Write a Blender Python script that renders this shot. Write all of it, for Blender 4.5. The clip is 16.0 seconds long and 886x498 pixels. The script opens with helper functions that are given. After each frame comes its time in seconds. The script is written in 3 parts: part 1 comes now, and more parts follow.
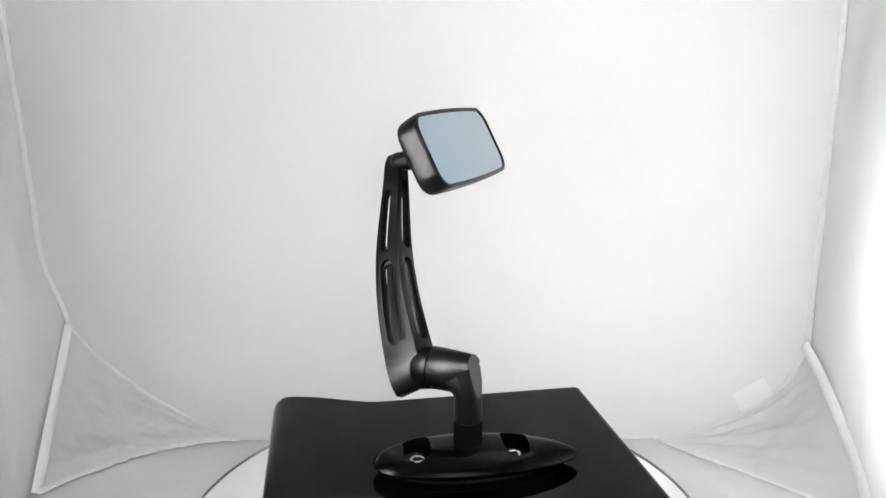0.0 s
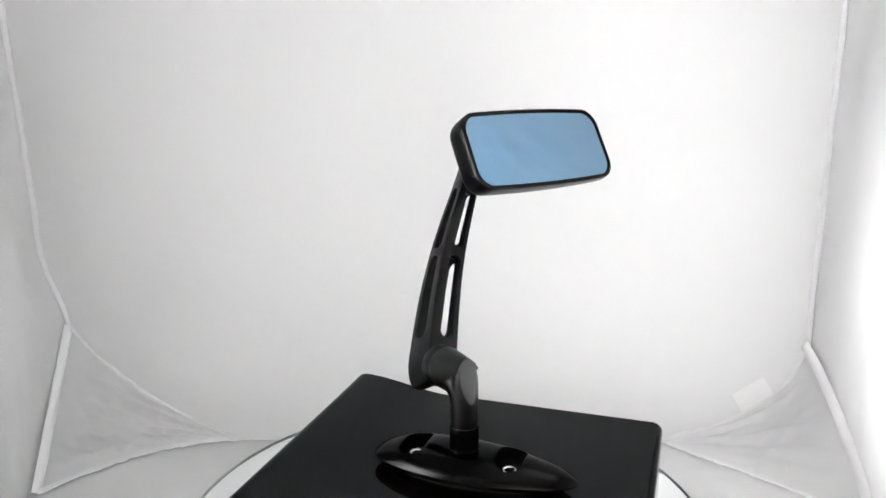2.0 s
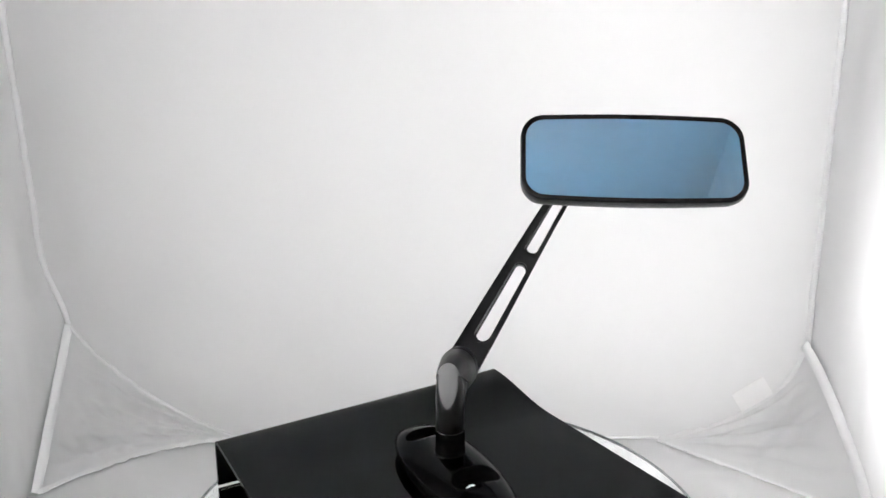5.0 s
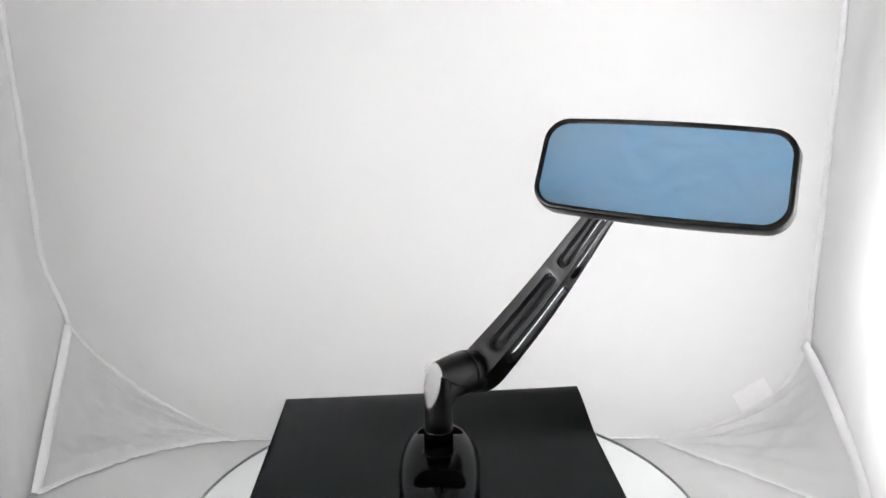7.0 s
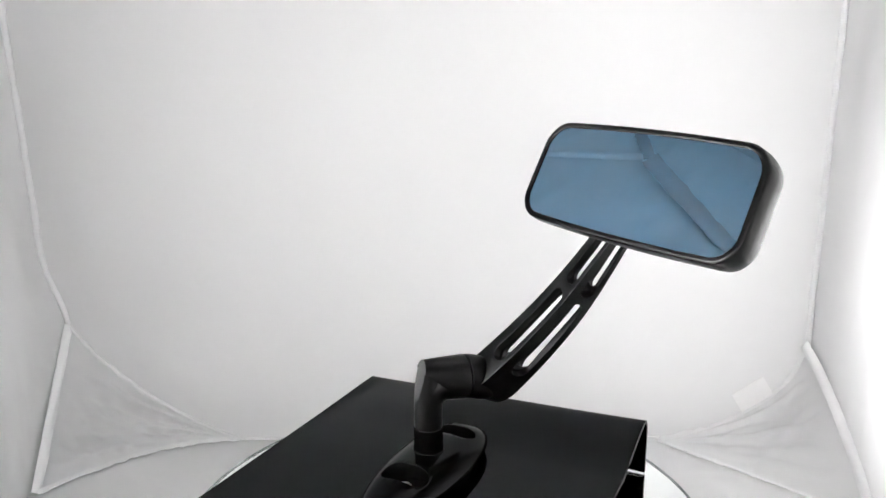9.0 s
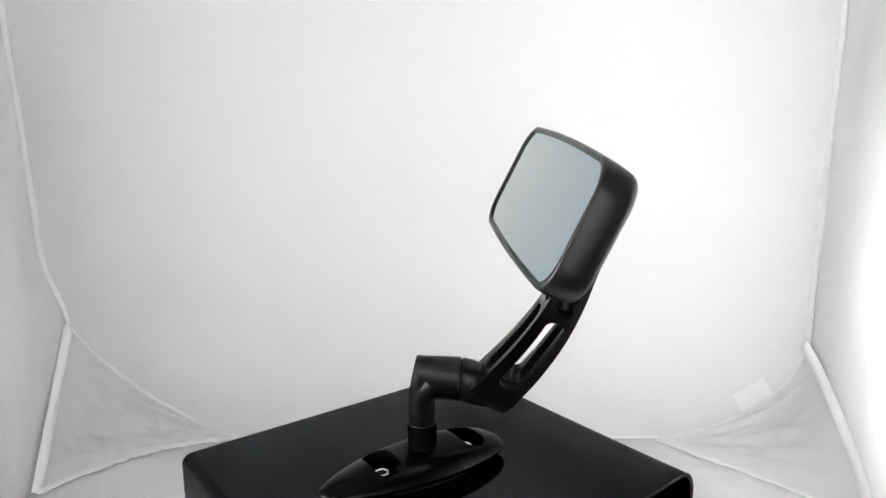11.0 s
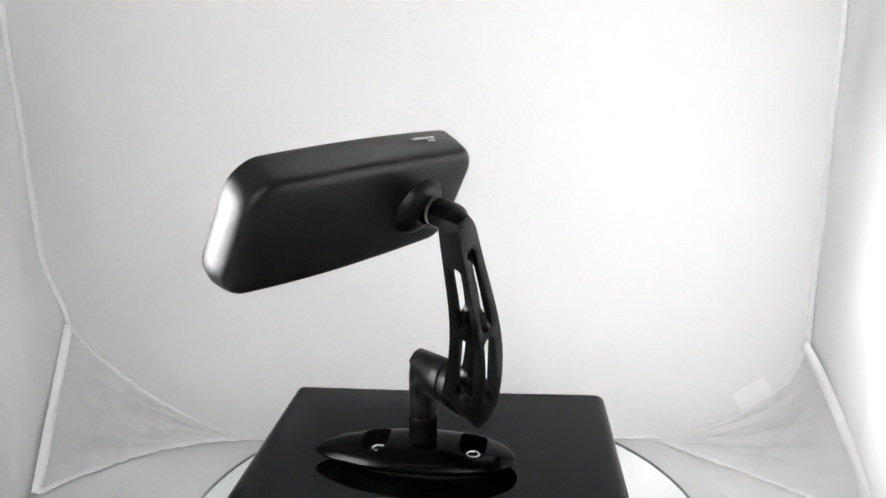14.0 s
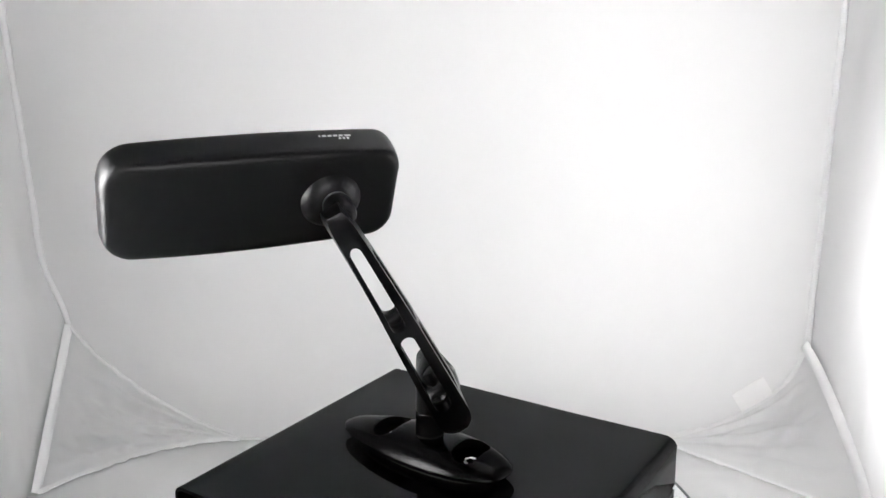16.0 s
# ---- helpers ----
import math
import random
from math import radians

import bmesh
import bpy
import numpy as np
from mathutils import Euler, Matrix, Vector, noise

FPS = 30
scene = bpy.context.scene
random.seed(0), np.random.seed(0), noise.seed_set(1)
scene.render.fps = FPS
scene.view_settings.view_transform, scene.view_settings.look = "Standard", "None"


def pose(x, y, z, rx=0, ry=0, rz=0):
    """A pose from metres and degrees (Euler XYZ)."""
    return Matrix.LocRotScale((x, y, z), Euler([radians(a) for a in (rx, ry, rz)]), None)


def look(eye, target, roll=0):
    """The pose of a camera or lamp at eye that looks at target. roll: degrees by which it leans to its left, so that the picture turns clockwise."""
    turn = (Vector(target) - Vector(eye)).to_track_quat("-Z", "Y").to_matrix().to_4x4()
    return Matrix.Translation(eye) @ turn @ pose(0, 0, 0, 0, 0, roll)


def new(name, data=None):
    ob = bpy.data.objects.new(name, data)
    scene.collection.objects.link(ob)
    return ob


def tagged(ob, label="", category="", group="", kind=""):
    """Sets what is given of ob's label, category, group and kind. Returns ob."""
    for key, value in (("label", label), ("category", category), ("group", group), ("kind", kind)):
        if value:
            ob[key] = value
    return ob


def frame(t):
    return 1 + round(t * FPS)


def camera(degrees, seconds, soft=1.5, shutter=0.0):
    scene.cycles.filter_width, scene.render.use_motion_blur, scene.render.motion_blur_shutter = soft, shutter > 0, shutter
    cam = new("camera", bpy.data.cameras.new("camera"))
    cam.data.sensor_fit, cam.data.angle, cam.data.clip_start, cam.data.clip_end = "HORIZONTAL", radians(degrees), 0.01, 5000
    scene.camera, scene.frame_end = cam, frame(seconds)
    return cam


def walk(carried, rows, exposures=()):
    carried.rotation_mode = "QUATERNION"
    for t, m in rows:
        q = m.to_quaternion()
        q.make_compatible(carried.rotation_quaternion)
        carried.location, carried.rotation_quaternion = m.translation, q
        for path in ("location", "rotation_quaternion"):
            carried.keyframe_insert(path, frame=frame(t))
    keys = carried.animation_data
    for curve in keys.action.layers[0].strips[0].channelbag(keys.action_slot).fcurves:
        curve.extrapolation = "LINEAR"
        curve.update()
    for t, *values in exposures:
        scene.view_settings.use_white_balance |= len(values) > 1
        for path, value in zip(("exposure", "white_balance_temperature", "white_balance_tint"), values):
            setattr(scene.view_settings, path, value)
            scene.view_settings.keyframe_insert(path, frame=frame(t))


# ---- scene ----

SECONDS = 16.0
TURN = 13.895            # degrees a second, clockwise seen from above
cam = camera(60.03, SECONDS)
EYE = Vector((0, -0.5, 0.3189))
tilt, pan = radians(13.314), radians(-0.071)
AIM = EYE + Vector((math.sin(pan) * math.cos(tilt), math.cos(pan) * math.cos(tilt), -math.sin(tilt)))
walk(cam, [(0, look(EYE, AIM, -0.233)), (SECONDS, look(EYE, AIM, -0.233))])

# ---- world and lamps ----
scene.view_settings.exposure = 0.0
world = bpy.data.worlds.new("room")
scene.world = world
world.use_nodes = True
world.node_tree.nodes["Background"].inputs[0].default_value = (0.9, 0.95, 1, 1)
world.node_tree.nodes["Background"].inputs[1].default_value = 0.06


def softbox(name, eye, target, sx, sy, watts, colour, spread=180):
    lamp = bpy.data.lights.new(name, "AREA")
    lamp.shape, lamp.size, lamp.size_y, lamp.energy, lamp.color = "RECTANGLE", sx, sy, watts, colour
    lamp.spread = radians(spread)
    ob = new(name, lamp)
    ob.matrix_world = look(eye, target)
    return ob


softbox("lamp_left", (-0.70, -0.26, 0.275), (0, -0.26, 0.255), 0.26, 0.26, 118, (0.994, 0.985, 1), 58)
softbox("lamp_right", (0.62, -0.085, 0.155), (0, -0.085, 0.13), 0.17, 0.17, 9.0, (0.992, 0.985, 1), 113)
softbox("lamp_top", (0.29, 0.14, 1.20), (0.29, 0.14, 0), 0.3, 0.3, 11, (0.994, 0.985, 1), 60)
# unseen helper outside the front flap, added to even out the back cloth
softbox("fill_front", (0.08, -0.74, 0.33), (0.08, 0.3, 0.26), 0.16, 0.16, 15, (0.994, 0.985, 1), 100)
# added fill with no known source: lifts the back cloth right of centre
softbox("fill_back", (0.26, 0.86, 0.19), (0.22, 0.3, 0.16), 0.35, 0.35, 0.85, (0.994, 0.985, 1), 110)


# ---- materials ----
def material(name, colour, rough=0.5, metal=0.0, spec=0.5, grain=None, vary=0.0, vary_scale=20, rough_vary=0.0):
    """grain: (scale, strength, distance) of the fine relief; vary: how far the colour drifts; both in object space, metres."""
    m = bpy.data.materials.new(name)
    m.use_nodes = True
    nt = m.node_tree
    b = nt.nodes["Principled BSDF"]
    b.inputs["Base Color"].default_value = (*colour, 1)
    b.inputs["Roughness"].default_value = rough
    b.inputs["Metallic"].default_value = metal
    b.inputs["Specular IOR Level"].default_value = spec
    co = nt.nodes.new("ShaderNodeTexCoord")
    if grain:
        n = nt.nodes.new("ShaderNodeTexNoise")
        n.inputs["Scale"].default_value, n.inputs["Detail"].default_value = grain[0], 4
        nt.links.new(co.outputs["Object"], n.inputs["Vector"])
        bump = nt.nodes.new("ShaderNodeBump")
        bump.inputs["Strength"].default_value, bump.inputs["Distance"].default_value = grain[1], grain[2]
        nt.links.new(n.outputs["Fac"], bump.inputs["Height"])
        nt.links.new(bump.outputs["Normal"], b.inputs["Normal"])
    if vary or rough_vary:
        n2 = nt.nodes.new("ShaderNodeTexNoise")
        n2.inputs["Scale"].default_value, n2.inputs["Detail"].default_value = vary_scale, 6
        nt.links.new(co.outputs["Object"], n2.inputs["Vector"])
        if vary:
            ramp = nt.nodes.new("ShaderNodeMix")
            ramp.data_type = "RGBA"
            ramp.inputs["A"].default_value = (*[c * (1 - vary) for c in colour], 1)
            ramp.inputs["B"].default_value = (*[min(1, c * (1 + vary)) for c in colour], 1)
            nt.links.new(n2.outputs["Fac"], ramp.inputs["Factor"])
            nt.links.new(ramp.outputs["Result"], b.inputs["Base Color"])
        if rough_vary:
            mr = nt.nodes.new("ShaderNodeMapRange")
            mr.inputs["From Min"].default_value, mr.inputs["From Max"].default_value = 0.3, 0.7
            mr.inputs["To Min"].default_value, mr.inputs["To Max"].default_value = rough - rough_vary, rough + rough_vary
            nt.links.new(n2.outputs["Fac"], mr.inputs["Value"])
            nt.links.new(mr.outputs["Result"], b.inputs["Roughness"])
    return m


def cloth(name, colour, through_light, creased):
    """White tent cloth: part of the light goes through it."""
    m = material(name, colour, 0.9, 0, 0.05, (420, 0.08, 0.0005), 0.025, 5)
    nt = m.node_tree
    b, out = nt.nodes["Principled BSDF"], nt.nodes["Material Output"]
    fine = next(n for n in nt.nodes if n.bl_idname == "ShaderNodeBump")
    co = next(n for n in nt.nodes if n.bl_idname == "ShaderNodeTexCoord")
    stretch = nt.nodes.new("ShaderNodeMapping")
    stretch.inputs["Scale"].default_value = (13, 13, 7)
    folds = nt.nodes.new("ShaderNodeTexNoise")
    folds.inputs["Scale"].default_value, folds.inputs["Detail"].default_value, folds.inputs["Distortion"].default_value = 1.0, 1.5, 0.3
    big = nt.nodes.new("ShaderNodeBump")
    big.inputs["Strength"].default_value, big.inputs["Distance"].default_value = creased, 0.03
    nt.links.new(co.outputs["Object"], stretch.inputs["Vector"])
    nt.links.new(stretch.outputs["Vector"], folds.inputs["Vector"])
    nt.links.new(folds.outputs["Fac"], big.inputs["Height"])
    nt.links.new(big.outputs["Normal"], fine.inputs["Normal"])
    tr = nt.nodes.new("ShaderNodeBsdfTranslucent")
    nt.links.new(fine.outputs["Normal"], tr.inputs["Normal"])
    tr.inputs["Color"].default_value = (*colour, 1)
    mix = nt.nodes.new("ShaderNodeMixShader")
    mix.inputs[0].default_value = through_light
    nt.links.new(b.outputs[0], mix.inputs[1])
    nt.links.new(tr.outputs[0], mix.inputs[2])
    nt.links.new(mix.outputs[0], out.inputs["Surface"])
    return m


CLOTH = cloth("tent_cloth", (0.878, 0.876, 0.872), 0.4, 0.35)
BACKCLOTH = cloth("smooth_tent_cloth", (0.878, 0.876, 0.872), 0.4, 0.05)
CRUMPLED = cloth("crumpled_tent_cloth", (0.878, 0.876, 0.872), 0.4, 0.6)
TAPE = cloth("seam_tape", (0.89, 0.888, 0.885), 0.3, 0.25)
GUSSET = cloth("gusset_cloth", (0.86, 0.858, 0.856), 0.62, 0.08)
# the grey stands in for light that a doubled seam holds back
BAND = cloth("shaded_seam_cloth", (0.40, 0.40, 0.40), 0.03, 0.3)
PATCH = cloth("label_cloth", (0.95, 0.945, 0.94), 0.42, 0.05)
ACRYLIC = material("black_acrylic", (0.0002, 0.0002, 0.0002), 0.05, 0, 0.021, None, 0.25, 12)
SATIN = material("satin_black_coat", (0.0006, 0.0006, 0.0006), 0.30, 0, 0.053, (2300, 0.5, 0.0002), 0.15, 15)
GLOSS = material("gloss_black_coat", (0.0002, 0.0002, 0.0002), 0.18, 0, 0.018, (1200, 0.1, 0.0001), 0.15, 15)
RUBBER = material("black_rubber", (0.0015, 0.0015, 0.0015), 0.7, 0, 0.05, (700, 0.3, 0.0003))
POLISH = material("polished_black_facet", (0.004, 0.004, 0.004), 0.55, 0, 0.26, (1500, 0.1, 0.0001), 0.1, 20)
STEEL = material("bolt_steel", (0.75, 0.74, 0.72), 0.28, 1, 0.5, (900, 0.15, 0.0002), 0.1, 200, 0.08)
DARKSTEEL = material("dark_steel", (0.16, 0.16, 0.16), 0.3, 1, 0.5, (900, 0.15, 0.0002))
DARKHOLE = material("socket_black", (0.01, 0.01, 0.01), 0.6)
BLUE = material("blue_mirror", (0.048, 0.250, 0.47), 0.015, 1, 0.5, None, 0.01, 12, 0.005)
BLUE.node_tree.nodes["Principled BSDF"].inputs["Specular Tint"].default_value = (1.0, 0.90, 0.60, 1)
BLUE.node_tree.nodes["Principled BSDF"].inputs["Coat Weight"].default_value = 1.0
BLUE.node_tree.nodes["Principled BSDF"].inputs["Coat IOR"].default_value = 1.72
BLUE.node_tree.nodes["Principled BSDF"].inputs["Coat Roughness"].default_value = 0.01
PRINT = material("white_print", (0.30, 0.30, 0.30), 0.6, 0, 0.3, (900, 0.1, 0.0001))
COATING = material("mirror_coating", (0.97, 0.98, 0.978), 0.01, 1, 0.5)
EDGE = material("ground_glass_edge", (0.22, 0.26, 0.26), 0.35, 0, 0.5, (500, 0.2, 0.0003))
WHITE_PLASTIC = material("white_plastic", (0.75, 0.75, 0.75), 0.4, 0, 0.4, (300, 0.1, 0.0003), 0.04, 30)
GLASS = material("clear_glass", (0.985, 0.995, 0.992), 0.0)
GLASS.node_tree.nodes["Principled BSDF"].inputs["Transmission Weight"].default_value = 1.0
GLASS.node_tree.nodes["Principled BSDF"].inputs["IOR"].default_value = 1.5


# ---- mesh helpers ----
def part(name, bm, mat, parent=None, label="", angle=35):
    me = bpy.data.meshes.new(name)
    bmesh.ops.recalc_face_normals(bm, faces=bm.faces[:])
    bm.to_mesh(me)
    bm.free()
    me.materials.append(mat)
    for p in me.polygons:
        p.use_smooth = True
    me.set_sharp_from_angle(angle=radians(angle))
    ob = new(name, me)
    if parent:
        ob.parent = parent
    return tagged(ob, label)


def loft(bm, loops, closed=True, cap0=False, cap1=False):
    """Skin between equal loops of points."""
    rows = [[bm.verts.new(p) for p in loop] for loop in loops]
    n = len(rows[0])
    for a, b in zip(rows, rows[1:]):
        for i in range(n if closed else n - 1):
            j = (i + 1) % n
            bm.faces.new((a[i], a[j], b[j], b[i]))
    if cap0:
        bm.faces.new(rows[0][::-1])
    if cap1:
        bm.faces.new(rows[-1])
    return rows


def ring(centre, axis, r, n=32, start=None):
    axis = Vector(axis).normalized()
    u = Vector(start) if start else (axis.cross(Vector((0, 0, 1))) if abs(axis.z) < 0.9 else Vector((1, 0, 0)))
    u = (u - u.dot(axis) * axis).normalized()
    v = axis.cross(u)
    return [Vector(centre) + r * (math.cos(a) * u + math.sin(a) * v) for a in (2 * math.pi * i / n for i in range(n))]


def lathe(bm, centre, axis, steps, n=32):
    """A turned body: steps of (distance along the axis, radius)."""
    axis = Vector(axis).normalized()
    return loft(bm, [ring(Vector(centre) + d * axis, axis, max(r, 1e-5), n) for d, r in steps], True, True, True)


def solid_ops(bm, cutters, bevel=0.0, segments=2, how="DIFFERENCE", solver="EXACT"):
    """bm less the cutters (or with them), its sharp edges rounded."""
    def temp(b):
        me = bpy.data.meshes.new("temp")
        bmesh.ops.recalc_face_normals(b, faces=b.faces[:])
        b.to_mesh(me)
        b.free()
        return new("temp", me)
    ob = temp(bm)
    made = [ob]
    for c in cutters:
        k = temp(c)
        made.append(k)
        mod = ob.modifiers.new("cut", "BOOLEAN")
        mod.operation, mod.object, mod.solver = how, k, solver
    if bevel:
        mod = ob.modifiers.new("round", "BEVEL")
        mod.width, mod.segments, mod.limit_method, mod.angle_limit = bevel, segments, "ANGLE", radians(40)
    got = ob.evaluated_get(bpy.context.evaluated_depsgraph_get()).to_mesh()
    out = bmesh.new()
    out.from_mesh(got)
    for o in made:
        me = o.data
        bpy.data.objects.remove(o)
        bpy.data.meshes.remove(me)
    return out


def stadium(length, width, depth, n=10):
    """A prism with round ends, long in z, wide in x, deep in y, about the origin."""
    bm = bmesh.new()
    r, h = width / 2, length / 2 - width / 2
    out = [(r * math.cos(a), h + r * math.sin(a)) for a in (math.pi * i / n for i in range(n + 1))]
    out += [(r * math.cos(a), -h + r * math.sin(a)) for a in (math.pi + math.pi * i / n for i in range(n + 1))]
    loft(bm, [[Vector((x, y, z)) for x, z in out] for y in (-depth / 2, depth / 2)], True, True, True)
    return bm


# ---- light tent ----
BACK, FRONT, FLOOR, ROOF = 0.30, -0.56, -0.093, 0.72


def smooth(a, b, x):
    x = min(1, max(0, (x - a) / (b - a)))
    return x * x * (3 - 2 * x)


def side_x(sign, z):
    """How far out the side wall hangs at that height."""
    return -0.4135 - 0.020 * smooth(0.04, 0.13, z) - 0.03 * max(0, z - 0.12) if sign < 0 else 0.402


def crease(x, y, s, amount):
    return amount * (noise.noise(Vector((x * 3.1, y * 3.1, s))) + 0.5 * noise.noise(Vector((x * 7.3, y * 9.1, s + 5))) + 0.22 * noise.noise(Vector((x * 22, y * 17, s + 9))))


def sheet(name, f, nu, nv, mat, label="", thick=0.0008):
    """A cloth sheet from a function of u and v in 0..1."""
    bm = bmesh.new()
    grid = [[bm.verts.new(f(i / nu, j / nv)) for j in range(nv + 1)] for i in range(nu + 1)]
    for i in range(nu):
        for j in range(nv):
            bm.faces.new((grid[i][j], grid[i + 1][j], grid[i + 1][j + 1], grid[i][j + 1]))
    ob = part(name, bm, mat, None, label, 180)
    return tagged(ob, kind="structure", category="light tent")


def f_back(u, v):
    z = FLOOR + v * (ROOF - FLOOR)
    x0, x1 = side_x(-1, z), side_x(1, z)
    x = x0 + u * (x1 - x0)
    edge = min(u, 1 - u, v, 1 - v) * 6
    pull = 0.0
    if z < 0.14:                                   # puckers along the seams of the lower corners
        off_l, off_r = (x + 0.236) * 0.607 + (z + 0.090) * 0.795, (0.243 - x) * 0.575 + (z + 0.090) * 0.818
        for off, along, k in ((off_l, x * 0.8 - z * 0.6, 1), (off_r, x * 0.8 + z * 0.6, 2)):
            pull -= smooth(-0.001, 0.012, off) * 0.008 * abs(noise.noise(Vector((along * 24, k * 7, off * 9)))) * math.exp(-((off - 0.008) / 0.024) ** 2)
            pull -= 0.004 * math.exp(-((off - 0.028 + 0.01 * noise.noise(Vector((along * 12, k, 2)))) / 0.012) ** 2) * (0.5 + noise.noise(Vector((along * 9, k, 5)))) * smooth(0, 0.015, off)
    return Vector((x, BACK + (crease(x, z, 1, 0.004) + pull) * min(1, edge), z))


def f_side(sign, s):
    def f(u, v):
        y, z = BACK + u * (FRONT - BACK), FLOOR + v * (ROOF - FLOOR)
        edge = min(1, min(u, 1 - u, v, 1 - v) * 6)
        calm = 0.25 + 0.75 * smooth(BACK - 0.1, BACK - 0.35, y)
        far = smooth(0.14, 0.02, y)                # the cloth beside the lamps hangs in sharper folds
        fine = 0.004 * (abs(noise.noise(Vector((y * 14 + z * 9, z * 5 - y * 4, s + 3)))) + 0.5 * noise.noise(Vector((y * 40, z * 26, s + 6)))) * far
        return Vector((side_x(sign, z) + (crease(y, z, s, 0.008) * calm + fine) * edge, y, z))
    return f


def f_floor(u, v):
    x, y = -0.46 + u * 0.87, BACK + v * (FRONT - BACK)
    return Vector((x, y, FLOOR + crease(x, y, 31, 0.002) * min(1, min(u, 1 - u, v, 1 - v) * 6)))


def f_roof(u, v):
    x, y = -0.46 + u * 0.87, BACK + v * (FRONT - BACK)
    return Vector((x, y, ROOF + crease(x, y, 41, 0.004) * min(1, min(u, 1 - u, v, 1 - v) * 6)))


def f_front(u, v):
    x, z = -0.46 + u * 0.87, FLOOR + v * (ROOF - FLOOR)
    fold = 0.02 * math.exp(-((x + 0.25 * z - 0.02) / 0.03) ** 2)
    for k, at, wide, high in ((0.5, -0.13, 0.012, 0.009), (-0.7, 0.12, 0.015, 0.011), (0.9, -0.30, 0.012, 0.009), (-0.35, 0.26, 0.010, 0.008), (1.6, 0.10, 0.014, 0.009)):
        off = x + k * (z - 0.25) - at + 0.02 * noise.noise(Vector((z * 6, at * 9, 4)))
        fold += high * math.exp(-abs(off) / wide) * (0.5 + 0.5 * noise.noise(Vector((z * 5, at * 20, 9))))
    return Vector((x, FRONT + (crease(x, z, 51, 0.014) + fold) * min(1, min(u, 1 - u, v, 1 - v) * 6), z))


sheet("wall_north", f_back, 170, 150, BACKCLOTH, "smooth white cloth back of a light tent")
sheet("wall_west", f_side(-1, 11), 140, 120, CRUMPLED, "creased white cloth side of a light tent")
sheet("wall_east", f_side(1, 21), 140, 120, CRUMPLED, "creased white cloth side of a light tent")
sheet("wall_south", f_front, 110, 110, CRUMPLED, "folded white cloth front flap of a light tent")
sheet("floor", f_floor, 60, 60, CLOTH, "white cloth floor of a light tent")
sheet("ceiling", f_roof, 40, 40, CLOTH, "white translucent cloth top of a light tent")


def bez(a, m, b, t):
    return (1 - t) ** 2 * a + 2 * t * (1 - t) * m + t * t * b


def tube(name, pts, r, mat, label, seed=0):
    """A sewn seam along a line of points, a little uneven."""
    bm = bmesh.new()
    loops = []
    for i, p in enumerate(pts):
        d = (pts[min(i + 1, len(pts) - 1)] - pts[max(i - 1, 0)]).normalized()
        k = r * (1 + 0.35 * noise.noise(Vector((i * 0.45, seed, 0))))
        wob = Vector((noise.noise(Vector((i * 0.3, seed, 3))), 0, noise.noise(Vector((i * 0.3, seed, 7))))) * r * 0.5
        loops.append(ring(p + wob, d, k, 8))
    loft(bm, loops, True, True, True)
    return tagged(part(name, bm, mat, None, label, 180), kind="structure", category="seam")


def ribbon(name, pts, wide, out, mat, label, pucker=0.2):
    """A flat tape of some thickness that lies along a line."""
    bm = bmesh.new()
    loops = []
    for i, p in enumerate(pts):
        d = (pts[min(i + 1, len(pts) - 1)] - pts[max(i - 1, 0)]).normalized()
        n = (out - out.dot(d) * d).normalized()
        w = d.cross(n) * wide / 2 * (1 + pucker * noise.noise(Vector((i * 0.55, wide * 900, 2))))
        p = p + d.cross(n) * wide * 0.35 * pucker * noise.noise(Vector((i * 0.35, wide * 500, 8))) + n * 0.001 * pucker * noise.noise(Vector((i * 0.7, 3, wide * 300)))
        h = n * 0.0008
        loops.append([p - w + h * 0.2, p - w * 0.9 + h, p + w * 0.9 + h, p + w + h * 0.2, p + w * 0.9 - h, p - w * 0.9 - h])
    loft(bm, loops, True, True, True)
    return tagged(part(name, bm, mat, None, label, 60), kind="structure", category="seam")


